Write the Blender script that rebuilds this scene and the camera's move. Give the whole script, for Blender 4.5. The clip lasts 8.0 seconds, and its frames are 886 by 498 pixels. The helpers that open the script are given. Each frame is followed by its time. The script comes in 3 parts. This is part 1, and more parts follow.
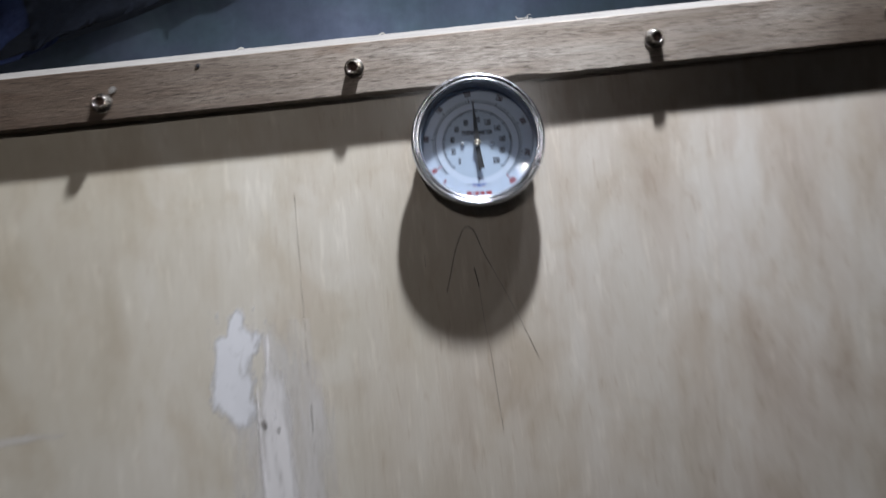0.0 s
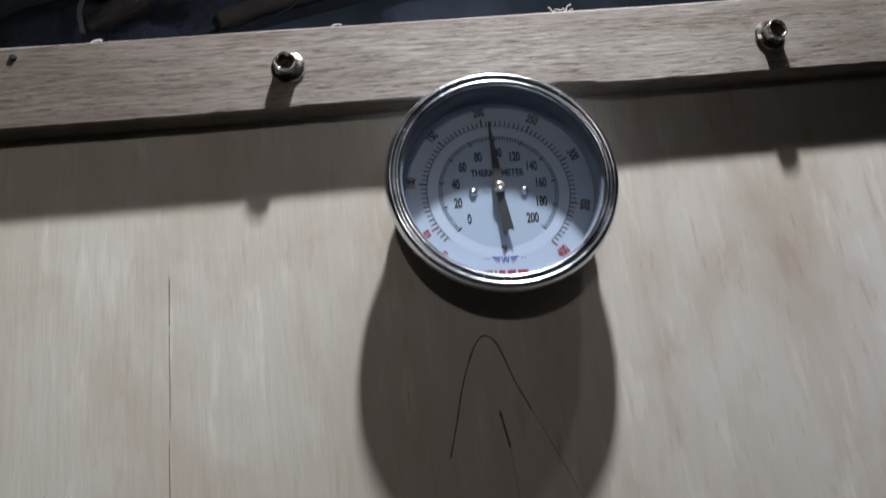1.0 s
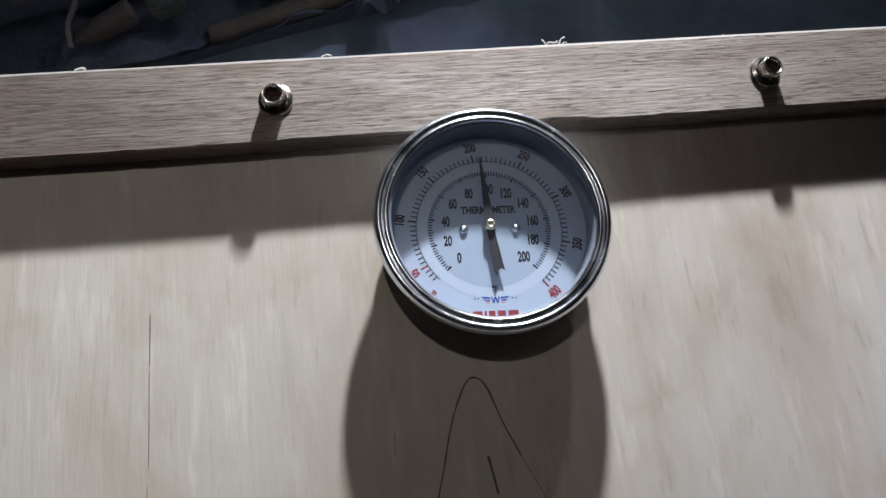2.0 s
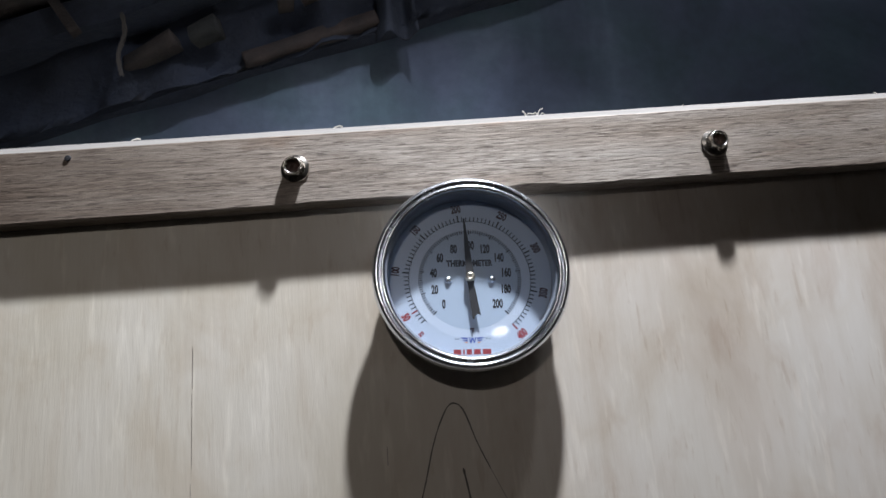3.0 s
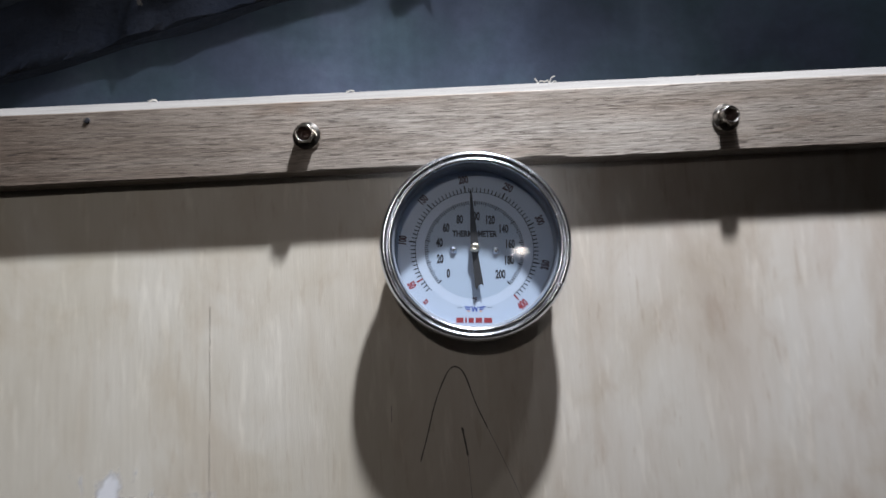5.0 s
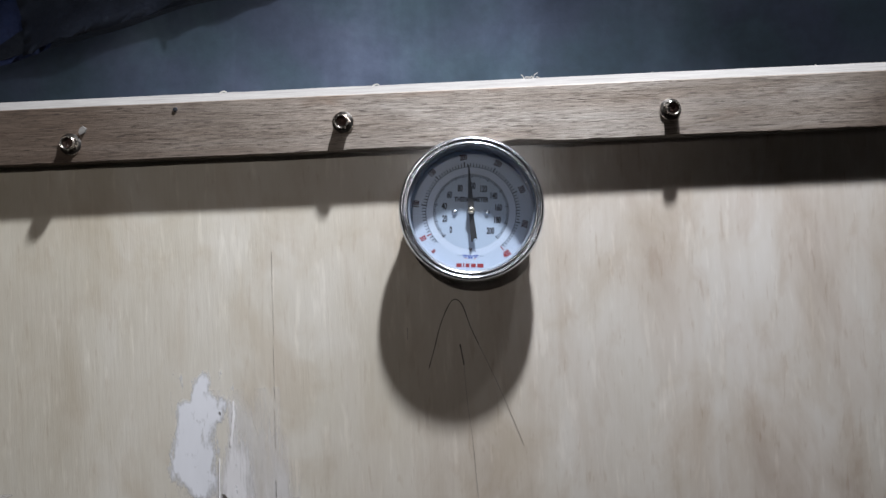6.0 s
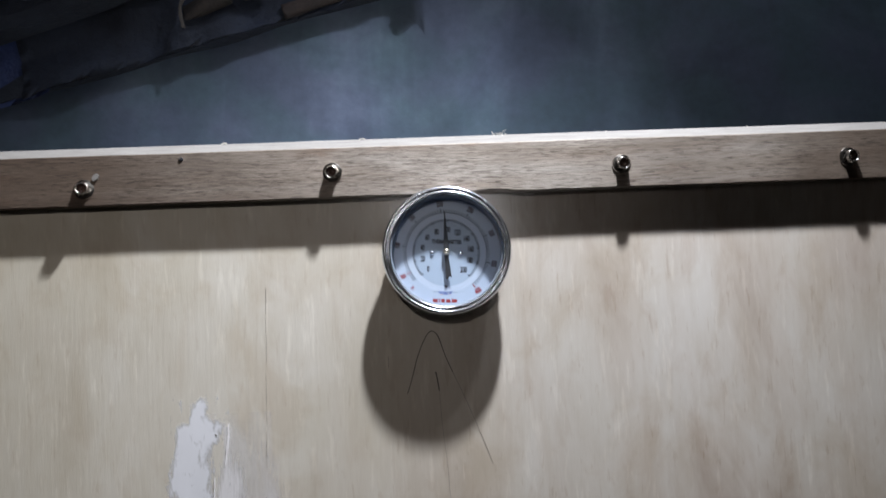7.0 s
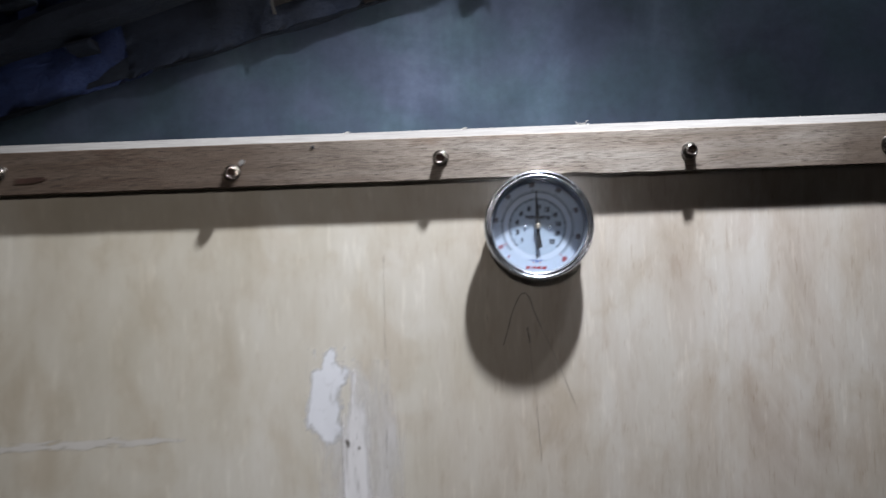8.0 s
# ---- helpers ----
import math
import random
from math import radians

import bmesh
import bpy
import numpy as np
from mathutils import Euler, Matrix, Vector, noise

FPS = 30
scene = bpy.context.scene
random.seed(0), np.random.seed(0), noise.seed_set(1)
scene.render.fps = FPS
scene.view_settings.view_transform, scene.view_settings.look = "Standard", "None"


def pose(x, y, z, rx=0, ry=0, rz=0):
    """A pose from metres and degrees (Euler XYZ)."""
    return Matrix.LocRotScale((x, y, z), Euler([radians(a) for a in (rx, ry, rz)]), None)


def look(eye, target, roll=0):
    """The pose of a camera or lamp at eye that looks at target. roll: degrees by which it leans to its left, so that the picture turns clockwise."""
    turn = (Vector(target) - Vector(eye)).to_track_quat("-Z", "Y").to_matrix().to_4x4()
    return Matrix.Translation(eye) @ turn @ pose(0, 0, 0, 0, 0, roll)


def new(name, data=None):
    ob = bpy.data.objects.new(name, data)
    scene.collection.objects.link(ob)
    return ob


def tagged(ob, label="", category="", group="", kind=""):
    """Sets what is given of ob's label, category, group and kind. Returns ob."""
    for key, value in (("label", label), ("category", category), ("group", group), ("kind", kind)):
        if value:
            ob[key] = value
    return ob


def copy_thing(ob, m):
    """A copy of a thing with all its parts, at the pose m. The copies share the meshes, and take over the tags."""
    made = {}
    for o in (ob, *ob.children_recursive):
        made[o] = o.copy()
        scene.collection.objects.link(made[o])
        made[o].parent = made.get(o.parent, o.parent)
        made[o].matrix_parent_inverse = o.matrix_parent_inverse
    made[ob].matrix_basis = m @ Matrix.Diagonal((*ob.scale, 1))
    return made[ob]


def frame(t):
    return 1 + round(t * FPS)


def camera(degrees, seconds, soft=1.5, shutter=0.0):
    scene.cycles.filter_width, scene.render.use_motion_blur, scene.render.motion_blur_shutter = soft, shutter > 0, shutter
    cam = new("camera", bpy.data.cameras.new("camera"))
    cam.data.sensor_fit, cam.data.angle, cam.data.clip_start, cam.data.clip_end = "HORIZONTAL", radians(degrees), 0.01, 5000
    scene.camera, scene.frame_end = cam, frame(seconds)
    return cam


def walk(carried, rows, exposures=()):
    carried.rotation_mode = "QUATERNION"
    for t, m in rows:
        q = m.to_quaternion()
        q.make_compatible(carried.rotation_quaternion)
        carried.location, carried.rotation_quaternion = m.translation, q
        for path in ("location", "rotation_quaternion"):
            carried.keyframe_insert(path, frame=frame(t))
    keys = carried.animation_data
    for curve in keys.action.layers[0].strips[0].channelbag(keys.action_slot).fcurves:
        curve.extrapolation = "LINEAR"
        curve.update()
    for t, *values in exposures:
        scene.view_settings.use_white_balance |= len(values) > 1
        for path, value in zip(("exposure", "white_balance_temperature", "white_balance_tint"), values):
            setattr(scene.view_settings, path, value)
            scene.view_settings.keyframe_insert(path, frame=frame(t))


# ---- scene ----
cam = camera(64.0, 8.0, soft=1.5, shutter=0.5)
PATH = [
    (0, (-0.041, -0.646, 1.073), (-0.034, 1.353, 1.125), -6.0),
    (0.3, (-0.062, -0.504, 1.066), (0.020, 1.480, 1.308), -5.7),
    (0.5, (-0.074, -0.437, 1.064), (0.074, 1.532, 1.386), -6.6),
    (0.8, (-0.071, -0.366, 1.048), (0.128, 1.558, 1.557), -7.0),
    (1, (-0.068, -0.355, 1.058), (0.138, 1.564, 1.583), -7.3),
    (1.2, (-0.067, -0.354, 1.068), (0.158, 1.560, 1.608), -7.3),
    (2.3, (-0.061, -0.352, 1.081), (0.165, 1.560, 1.623), -6.7),
    (2.5, (-0.052, -0.376, 1.090), (0.133, 1.549, 1.599), -6.1),
    (2.7, (-0.046, -0.400, 1.079), (0.116, 1.508, 1.658), -6.4),
    (3, (-0.042, -0.436, 1.092), (0.090, 1.497, 1.587), -5.3),
    (3.3, (-0.042, -0.408, 1.095), (0.066, 1.531, 1.573), -5.0),
    (3.5, (-0.042, -0.381, 1.123), (-0.003, 1.587, 1.474), -4.5),
    (3.7, (-0.043, -0.348, 1.119), (-0.022, 1.619, 1.479), -3.5),
    (4, (-0.044, -0.344, 1.152), (0.012, 1.635, 1.436), -3.7),
    (4.2, (-0.045, -0.345, 1.150), (0.048, 1.635, 1.417), -4.4),
    (4.5, (-0.038, -0.368, 1.133), (0.047, 1.608, 1.427), -4.2),
    (4.7, (-0.035, -0.397, 1.119), (0.040, 1.578, 1.424), -3.7),
    (5.8, (-0.015, -0.594, 1.154), (-0.031, 1.406, 1.161), -2.7),
    (6, (-0.017, -0.600, 1.141), (-0.037, 1.400, 1.173), -2.5),
    (6.5, (-0.016, -0.633, 1.132), (-0.032, 1.364, 1.237), -3.0),
    (7, (-0.020, -0.670, 1.144), (0.037, 1.326, 1.265), -2.3),
    (7.5, (-0.043, -0.684, 1.174), (-0.014, 1.315, 1.210), -1.8),
    (7.7, (-0.058, -0.711, 1.168), (-0.057, 1.289, 1.199), -2.0),
    (8, (-0.100, -0.787, 1.163), (-0.106, 1.213, 1.155), -2.1),
]
walk(cam, [(t, look(eye, target, roll)) for t, eye, target, roll in PATH], exposures=[(0.0, 0.0), (0.5, -0.18), (1.0, -0.28), (2.5, 0.0), (3.0, -0.05), (4.0, -0.12), (4.5, -0.12), (6.0, 0.08), (7.0, 0.12), (8.0, 0.22)])

# ---- light ----
world = bpy.data.worlds.new("night")
world.use_nodes = True
world.node_tree.nodes["Background"].inputs[0].default_value = (0.35, 0.45, 0.7, 1)
world.node_tree.nodes["Background"].inputs[1].default_value = 0.02
scene.world = world


def bulb(name, place, watts, radius, colour):
    data = bpy.data.lights.new(name, "POINT")
    data.energy, data.shadow_soft_size, data.color = watts, radius, colour
    ob = new(name, data)
    ob.location = place
    return ob


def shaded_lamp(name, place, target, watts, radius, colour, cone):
    """A spot lamp: its light fades towards the rim of the cone."""
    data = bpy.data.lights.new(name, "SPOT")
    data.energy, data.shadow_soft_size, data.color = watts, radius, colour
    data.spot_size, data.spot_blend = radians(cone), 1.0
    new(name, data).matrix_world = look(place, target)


shaded_lamp("main_lamp", (0.165, -0.280, 2.105), (-0.06, 0.0, 1.07), 127.0, 0.022, (0.93, 0.945, 1.0), 88)
bulb("second_bulb", (0.36, -0.30, 2.09), 6.5, 0.02, (0.97, 0.94, 0.97))
# fill from behind the viewer; source unseen, cone narrowed to dim the right side
shaded_lamp("added_fill_light", (-0.35, -2.42, 1.90), (-0.38, 0.0, 1.14), 32.0, 0.03, (1.0, 0.91, 0.86), 30)
for lamp_x, lamp_z in ((0.37, 1.70), (0.66, 1.75)):
    bulb("wall_lamp_light", (lamp_x, -2.50, lamp_z), 0.5, 0.010, (1.0, 0.88, 0.80))


# ---- materials ----
def mat(name, rough=0.6, metal=0.0):
    m = bpy.data.materials.new(name)
    m.use_nodes = True
    b = m.node_tree.nodes["Principled BSDF"]
    b.inputs["Roughness"].default_value, b.inputs["Metallic"].default_value = rough, metal
    return m, m.node_tree, b


def node(tree, kind, **values):
    n = tree.nodes.new(kind)
    for key, value in values.items():
        n.inputs[key.replace("_", " ")].default_value = value
    return n


def coords(tree, scale, turn=(0, 0, 0)):
    """Object coordinates, stretched: a small factor along the grain."""
    t = tree.nodes.new("ShaderNodeTexCoord")
    m = node(tree, "ShaderNodeMapping", Scale=scale, Rotation=turn)
    tree.links.new(t.outputs["Object"], m.inputs["Vector"])
    return m.outputs["Vector"]


def grain(tree, scale, detail=5.0, rough=0.6, turn=(0, 0, 0), distortion=0.0):
    n = node(tree, "ShaderNodeTexNoise", Scale=1.0, Detail=detail, Roughness=rough, Distortion=distortion)
    tree.links.new(coords(tree, scale, turn), n.inputs["Vector"])
    return n.outputs["Fac"]


def ramp(tree, fac, stops):
    r = tree.nodes.new("ShaderNodeValToRGB")
    el = r.color_ramp.elements
    while len(el) < len(stops):
        el.new(0.5)
    for e, (at, c) in zip(el, stops):
        e.position, e.color = at, (*c, 1) if len(c) == 3 else c
    tree.links.new(fac, r.inputs["Fac"])
    return r.outputs["Color"]


def mix(tree, fac, a, b, kind="MIX"):
    m = tree.nodes.new("ShaderNodeMix")
    m.data_type, m.blend_type = "RGBA", kind
    for value, at in ((fac, 0), (a, 6), (b, 7)):
        if hasattr(value, "is_output"):
            tree.links.new(value, m.inputs[at])
        else:
            m.inputs[at].default_value = value if at == 0 else (*value, 1)
    return m.outputs[2]


def bump(tree, b, height, strength, distance):
    n = node(tree, "ShaderNodeBump", Strength=strength, Distance=distance)
    tree.links.new(height, n.inputs["Height"])
    tree.links.new(n.outputs["Normal"], b.inputs["Normal"])


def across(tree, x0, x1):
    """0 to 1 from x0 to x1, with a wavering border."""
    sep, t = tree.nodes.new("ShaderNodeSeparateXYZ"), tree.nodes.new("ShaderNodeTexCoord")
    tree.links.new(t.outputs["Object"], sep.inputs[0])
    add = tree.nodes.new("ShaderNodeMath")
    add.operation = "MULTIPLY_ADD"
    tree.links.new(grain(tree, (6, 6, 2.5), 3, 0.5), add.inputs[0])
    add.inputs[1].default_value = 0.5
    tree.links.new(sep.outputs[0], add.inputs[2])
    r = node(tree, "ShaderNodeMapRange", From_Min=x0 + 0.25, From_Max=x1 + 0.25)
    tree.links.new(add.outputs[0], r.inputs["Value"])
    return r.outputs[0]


def plywood():
    """Pale veneer, grain upright; one leaf is creamy and smooth, the next pinker and full of short flecks."""
    m, t, b = mat("plywood", 0.58)
    cream = ramp(t, grain(t, (5, 5, 1.8), 4, 0.55, distortion=0.9), [(0.28, (0.47, 0.435, 0.365)), (0.48, (0.565, 0.54, 0.475)), (0.70, (0.63, 0.615, 0.57))])
    # pinker leaf; colour also lowered slightly to offset the lamp on the right
    pink = ramp(t, grain(t, (10, 10, 2.6), 5, 0.62, distortion=0.8), [(0.30, (0.40, 0.338, 0.292)), (0.48, (0.535, 0.492, 0.446)), (0.66, (0.60, 0.578, 0.545))])
    streak = ramp(t, grain(t, (85, 85, 10), 6, 0.66, turn=(0, radians(3), 0)), [(0.34, (1.05, 1.05, 1.05)), (0.50, (1, 0.99, 0.98)), (0.68, (0.86, 0.82, 0.77))])
    smudge = ramp(t, grain(t, (42, 42, 15), 4, 0.6, turn=(0, radians(-5), 0), distortion=0.4), [(0.54, (1, 1, 1)), (0.70, (0.70, 0.59, 0.51))])
    fleck = ramp(t, grain(t, (210, 210, 34), 3, 0.55, distortion=0.3), [(0.60, (1, 1, 1)), (0.70, (0.70, 0.61, 0.54))])
    right = mix(t, 0.42, mix(t, 0.36, mix(t, 0.42, pink, streak, "MULTIPLY"), smudge, "MULTIPLY"), fleck, "MULTIPLY")
    left = mix(t, 0.25, mix(t, 0.16, mix(t, 0.18, cream, streak, "MULTIPLY"), smudge, "MULTIPLY"), fleck, "MULTIPLY")
    base = mix(t, across(t, -0.22, 0.12), left, right)
    glint = ramp(t, grain(t, (130, 130, 20), 3, 0.6, turn=(0.3, 0.1, 0.2)), [(0.58, (0, 0, 0)), (0.74, (0.09, 0.09, 0.085))])
    base = mix(t, 1.0, base, glint, "ADD")
    grime = ramp(t, grain(t, (2.6, 2.6, 2.0), 6, 0.62), [(0.36, (0.80, 0.79, 0.74)), (0.60, (1, 1, 1))])
    base = mix(t, 0.8, base, grime, "MULTIPLY")
    blotch = ramp(t, grain(t, (15, 15, 9), 5, 0.6, distortion=0.6), [(0.42, (1.03, 1.03, 1.03)), (0.52, (1, 0.99, 0.97)), (0.66, (0.87, 0.815, 0.745))])
    base = mix(t, 0.7, base, blotch, "MULTIPLY")
    t.links.new(base, b.inputs["Base Color"])
    bump(t, b, grain(t, (240, 240, 22), 5, 0.65), 0.40, 0.0006)
    return m


def batten_wood():
    m, t, b = mat("batten_wood", 0.72)
    broad = ramp(t, grain(t, (5, 60, 60), 3, 0.5, distortion=0.3), [(0.28, (0.225, 0.185, 0.150)), (0.48, (0.31, 0.275, 0.240)), (0.70, (0.365, 0.340, 0.310))])
    lines = ramp(t, grain(t, (70, 950, 950), 5, 0.68, distortion=0.25), [(0.35, (0.44, 0.40, 0.38)), (0.46, (0.90, 0.89, 0.88)), (0.60, (1.24, 1.24, 1.25))])
    patchy = ramp(t, grain(t, (9, 40, 40), 3, 0.5), [(0.36, (0.45, 0.45, 0.45)), (0.58, (1, 1, 1))])
    base = mix(t, patchy, broad, mix(t, 1.0, broad, lines, "MULTIPLY"))
    dash = ramp(t, grain(t, (85, 1100, 1100), 2, 0.5, distortion=0.3), [(0.34, (0.16, 0.12, 0.11)), (0.39, (1, 1, 1))])
    base = mix(t, 0.6, base, dash, "MULTIPLY")
    # open cracks along the grain
    crack = ramp(t, grain(t, (22, 620, 620), 2, 0.5, turn=(0, radians(0.6), 0)), [(0.255, (0.12, 0.08, 0.06)), (0.295, (1, 1, 1))])
    base = mix(t, 0.9, base, crack, "MULTIPLY")
    stain = ramp(t, grain(t, (7, 30, 30), 4, 0.6, distortion=1.0), [(0.54, (1, 1, 1)), (0.68, (0.66, 0.50, 0.40))])
    base = mix(t, 0.65, base, stain, "MULTIPLY")
    # the left end of the stick is darker, browner wood
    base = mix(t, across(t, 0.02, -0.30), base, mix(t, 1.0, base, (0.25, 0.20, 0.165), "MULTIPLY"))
    # right end darkened in the colour, in place of the lamp's fall-off
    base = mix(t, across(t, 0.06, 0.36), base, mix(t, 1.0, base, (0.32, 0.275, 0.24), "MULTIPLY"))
    t.links.new(base, b.inputs["Base Color"])
    bump(t, b, grain(t, (42, 1000, 1000), 4, 0.65), 0.6, 0.0006)
    return m


def sawn_wood():
    m, t, b = mat("greyed_sawn_wood", 0.7)
    # darkened grey, to hold back the lamp's glare on the batten's bevel
    c = ramp(t, grain(t, (30, 500, 500), 4, 0.6), [(0.3, (0.13, 0.126, 0.12)), (0.6, (0.195, 0.191, 0.184))])
    t.links.new(c, b.inputs["Base Color"])
    bump(t, b, grain(t, (60, 700, 700), 4, 0.6), 0.4, 0.0004)
    return m


def smear_material(name, colour, streak, solid, soft=0.08):
    """Filler that covers by the mesh's own 'cover' value, broken up by streaks; bare wood shows between."""
    m, t, b = mat(name, 0.55)
    c = ramp(t, grain(t, (40, 40, 14), 4, 0.6), [(0.3, tuple(v * 0.90 for v in colour)), (0.7, colour)])
    t.links.new(c, b.inputs["Base Color"])
    a = t.nodes.new("ShaderNodeAttribute")
    a.attribute_name = "cover"
    n = t.nodes.new("ShaderNodeMath")
    n.operation = "MULTIPLY_ADD"
    t.links.new(grain(t, streak, 5, 0.65), n.inputs[0])
    n.inputs[1].default_value = 2.6
    t.links.new(a.outputs["Fac"], n.inputs[2])
    r = node(t, "ShaderNodeMapRange", From_Min=1.82 - soft / 2, From_Max=1.82 + soft / 2, To_Max=solid)
    t.links.new(n.outputs[0], r.inputs["Value"])
    t.links.new(r.outputs[0], b.inputs["Alpha"])
    return m


def rough_stuff(name, dark, light, scale, rough=0.9, relief=0.01):
    m, t, b = mat(name, rough)
    c = ramp(t, grain(t, (scale, scale, scale), 6, 0.6), [(0.30, dark), (0.72, light)])
    fine = ramp(t, grain(t, (scale * 14,) * 3, 4, 0.6), [(0.3, (0.78, 0.78, 0.78)), (0.7, (1.08, 1.08, 1.08))])
    t.links.new(mix(t, 0.8, c, fine, "MULTIPLY"), b.inputs["Base Color"])
    bump(t, b, grain(t, (scale * 6,) * 3, 6, 0.6), 0.6, relief)
    return m


def sooty_plaster():
    """Blue-grey limewash clouded with soot, with paler wiped streaks."""
    m, t, b = mat("sooty_plaster", 0.9)
    cloud = ramp(t, grain(t, (3.2, 3.2, 4.4), 5, 0.55, turn=(0, radians(24), 0), distortion=0.7), [(0.28, (0.025, 0.041, 0.066)), (0.50, (0.047, 0.071, 0.108)), (0.74, (0.078, 0.110, 0.160))])
    tint = ramp(t, grain(t, (9, 9, 9), 3, 0.5), [(0.38, (0.90, 1.02, 0.96)), (0.62, (1.08, 0.98, 1.08))])
    wiped = ramp(t, grain(t, (7, 7, 1.6), 4, 0.6, turn=(0, radians(58), 0), distortion=0.4), [(0.50, (0.92, 0.92, 0.92)), (0.68, (1.40, 1.38, 1.34))])
    fine = ramp(t, grain(t, (60, 60, 60), 4, 0.6), [(0.3, (0.84, 0.84, 0.84)), (0.7, (1.08, 1.08, 1.08))])
    c = mix(t, 0.8, mix(t, 0.8, mix(t, 0.9, cloud, tint, "MULTIPLY"), wiped, "MULTIPLY"), fine, "MULTIPLY")
    t.links.new(c, b.inputs["Base Color"])
    bump(t, b, grain(t, (14, 14, 14), 6, 0.6), 0.5, 0.004)
    return m


def metal(name, colour, rough, wear):
    m, t, b = mat(name, rough, 1.0)
    c = ramp(t, grain(t, (160, 160, 160), 4, 0.6), [(0.35, tuple(v * wear for v in colour)), (0.6, colour)])
    t.links.new(c, b.inputs["Base Color"])
    r = ramp(t, grain(t, (70, 70, 70), 4, 0.6), [(0.3, (rough * 0.7,) * 3), (0.7, (rough * 1.5,) * 3)])
    t.links.new(r, b.inputs["Roughness"])
    return m


def plain(name, colour, rough=0.5, spots=0.06):
    m, t, b = mat(name, rough)
    c = ramp(t, grain(t, (90, 90, 90), 4, 0.6), [(0.3, tuple(v * (1 - spots) for v in colour)), (0.7, colour)])
    t.links.new(c, b.inputs["Base Color"])
    return m


def glass():
    """Clear glass with an uneven diffuse haze, added to brighten the shaded dial."""
    m = bpy.data.materials.new("hazy_glass")
    m.use_nodes = True
    t = m.node_tree
    t.nodes.clear()
    out, see, shine = t.nodes.new("ShaderNodeOutputMaterial"), t.nodes.new("ShaderNodeBsdfTransparent"), node(t, "ShaderNodeBsdfGlossy", Roughness=0.03)
    see.inputs[0].default_value = (0.93, 0.95, 0.97, 1)
    haze, film = t.nodes.new("ShaderNodeBsdfDiffuse"), t.nodes.new("ShaderNodeMixShader")
    haze.inputs[0].default_value = (0.62, 0.72, 0.88, 1)
    amount = node(t, "ShaderNodeMapRange", From_Min=0.3, From_Max=0.7, To_Min=0.008, To_Max=0.028)
    t.links.new(grain(t, (28, 28, 28), 5, 0.6, distortion=1.0), amount.inputs["Value"])
    t.links.new(amount.outputs[0], film.inputs[0])
    t.links.new(see.outputs[0], film.inputs[1])
    t.links.new(haze.outputs[0], film.inputs[2])
    f, blend = node(t, "ShaderNodeFresnel", IOR=1.5), t.nodes.new("ShaderNodeMixShader")
    t.links.new(f.outputs[0], blend.inputs[0])
    t.links.new(film.outputs[0], blend.inputs[1])
    t.links.new(shine.outputs[0], blend.inputs[2])
    t.links.new(blend.outputs[0], out.inputs[0])
    return m


PLYWOOD, BATTEN, SAWN = plywood(), batten_wood(), sawn_wood()
CHROME, STEEL = metal("chrome", (0.74, 0.79, 0.87), 0.20, 0.8), metal("nickel_plate", (0.84, 0.80, 0.75), 0.18, 0.45)
RUST = plain("rusty_socket", (0.07, 0.04, 0.032), 0.35, 0.7)
CASE = metal("case_steel", (0.30, 0.31, 0.34), 0.35, 0.7)
RIM = plain("rim_grey", (0.19, 0.215, 0.26), 0.3)
DIAL, DIAL_INNER, DIAL_RING = plain("dial_blue_white", (0.42, 0.505, 0.63), 0.4, 0.03), plain("dial_centre", (0.365, 0.455, 0.575), 0.4, 0.03), plain("dial_white_ring", (0.48, 0.565, 0.685), 0.4, 0.02)
INK, INK_RED, INK_MAROON, INK_BLUE = plain("ink_black", (0.008, 0.009, 0.014), 0.8), plain("ink_red", (0.25, 0.018, 0.025), 0.7), plain("ink_maroon", (0.045, 0.014, 0.02), 0.8), plain("ink_blue", (0.02, 0.06, 0.32))
INK_ORANGE = plain("ink_orange", (0.6, 0.22, 0.05))
NEEDLE, PIN = plain("needle_black", (0.006, 0.006, 0.008), 0.75), metal("pin_brass", (0.75, 0.68, 0.55), 0.25, 0.8)
PENCIL, FAINT = plain("pencil_graphite", (0.13, 0.12, 0.11), 0.5, 0.6), plain("faint_pencil", (0.36, 0.33, 0.30), 0.5, 0.4)
FILLER = smear_material("white_filler", (0.76, 0.785, 0.84), (110, 110, 45), 1.0, 0.6)
SMEAR = smear_material("thin_filler", (0.80, 0.80, 0.82), (70, 70, 8), 0.95, 0.5)
VEIL = smear_material("filler_film", (0.77, 0.765, 0.775), (50, 50, 9), 0.65, 0.9)
FILLER_EDGE = plain("filler_ridge", (0.82, 0.82, 0.84), 0.6)
EDGE_STREAK = smear_material("pale_edge_light", (0.565, 0.548, 0.515), (30, 160, 160), 1.0)
FIBRE = plain("torn_fibre", (0.62, 0.60, 0.56), 0.8, 0.15)
GLASS = glass()
PLASTER = sooty_plaster()
SHED = rough_stuff("unseen_plaster", (0.08, 0.075, 0.07), (0.13, 0.12, 0.115), 1.5, 0.9, 0.006)
GROUND = rough_stuff("trodden_earth", (0.045, 0.04, 0.037), (0.085, 0.077, 0.07), 2.0, 0.9, 0.006)
# the loft's left and right light levels are put into these two colours
TARP = rough_stuff("dark_blue_tarpaulin", (0.010, 0.021, 0.075), (0.022, 0.046, 0.160), 11.0, 0.75, 0.010)
LOFT_DIM = rough_stuff("loft_dim_blue", (0.004, 0.008, 0.019), (0.010, 0.018, 0.040), 9.0, 0.85, 0.01)
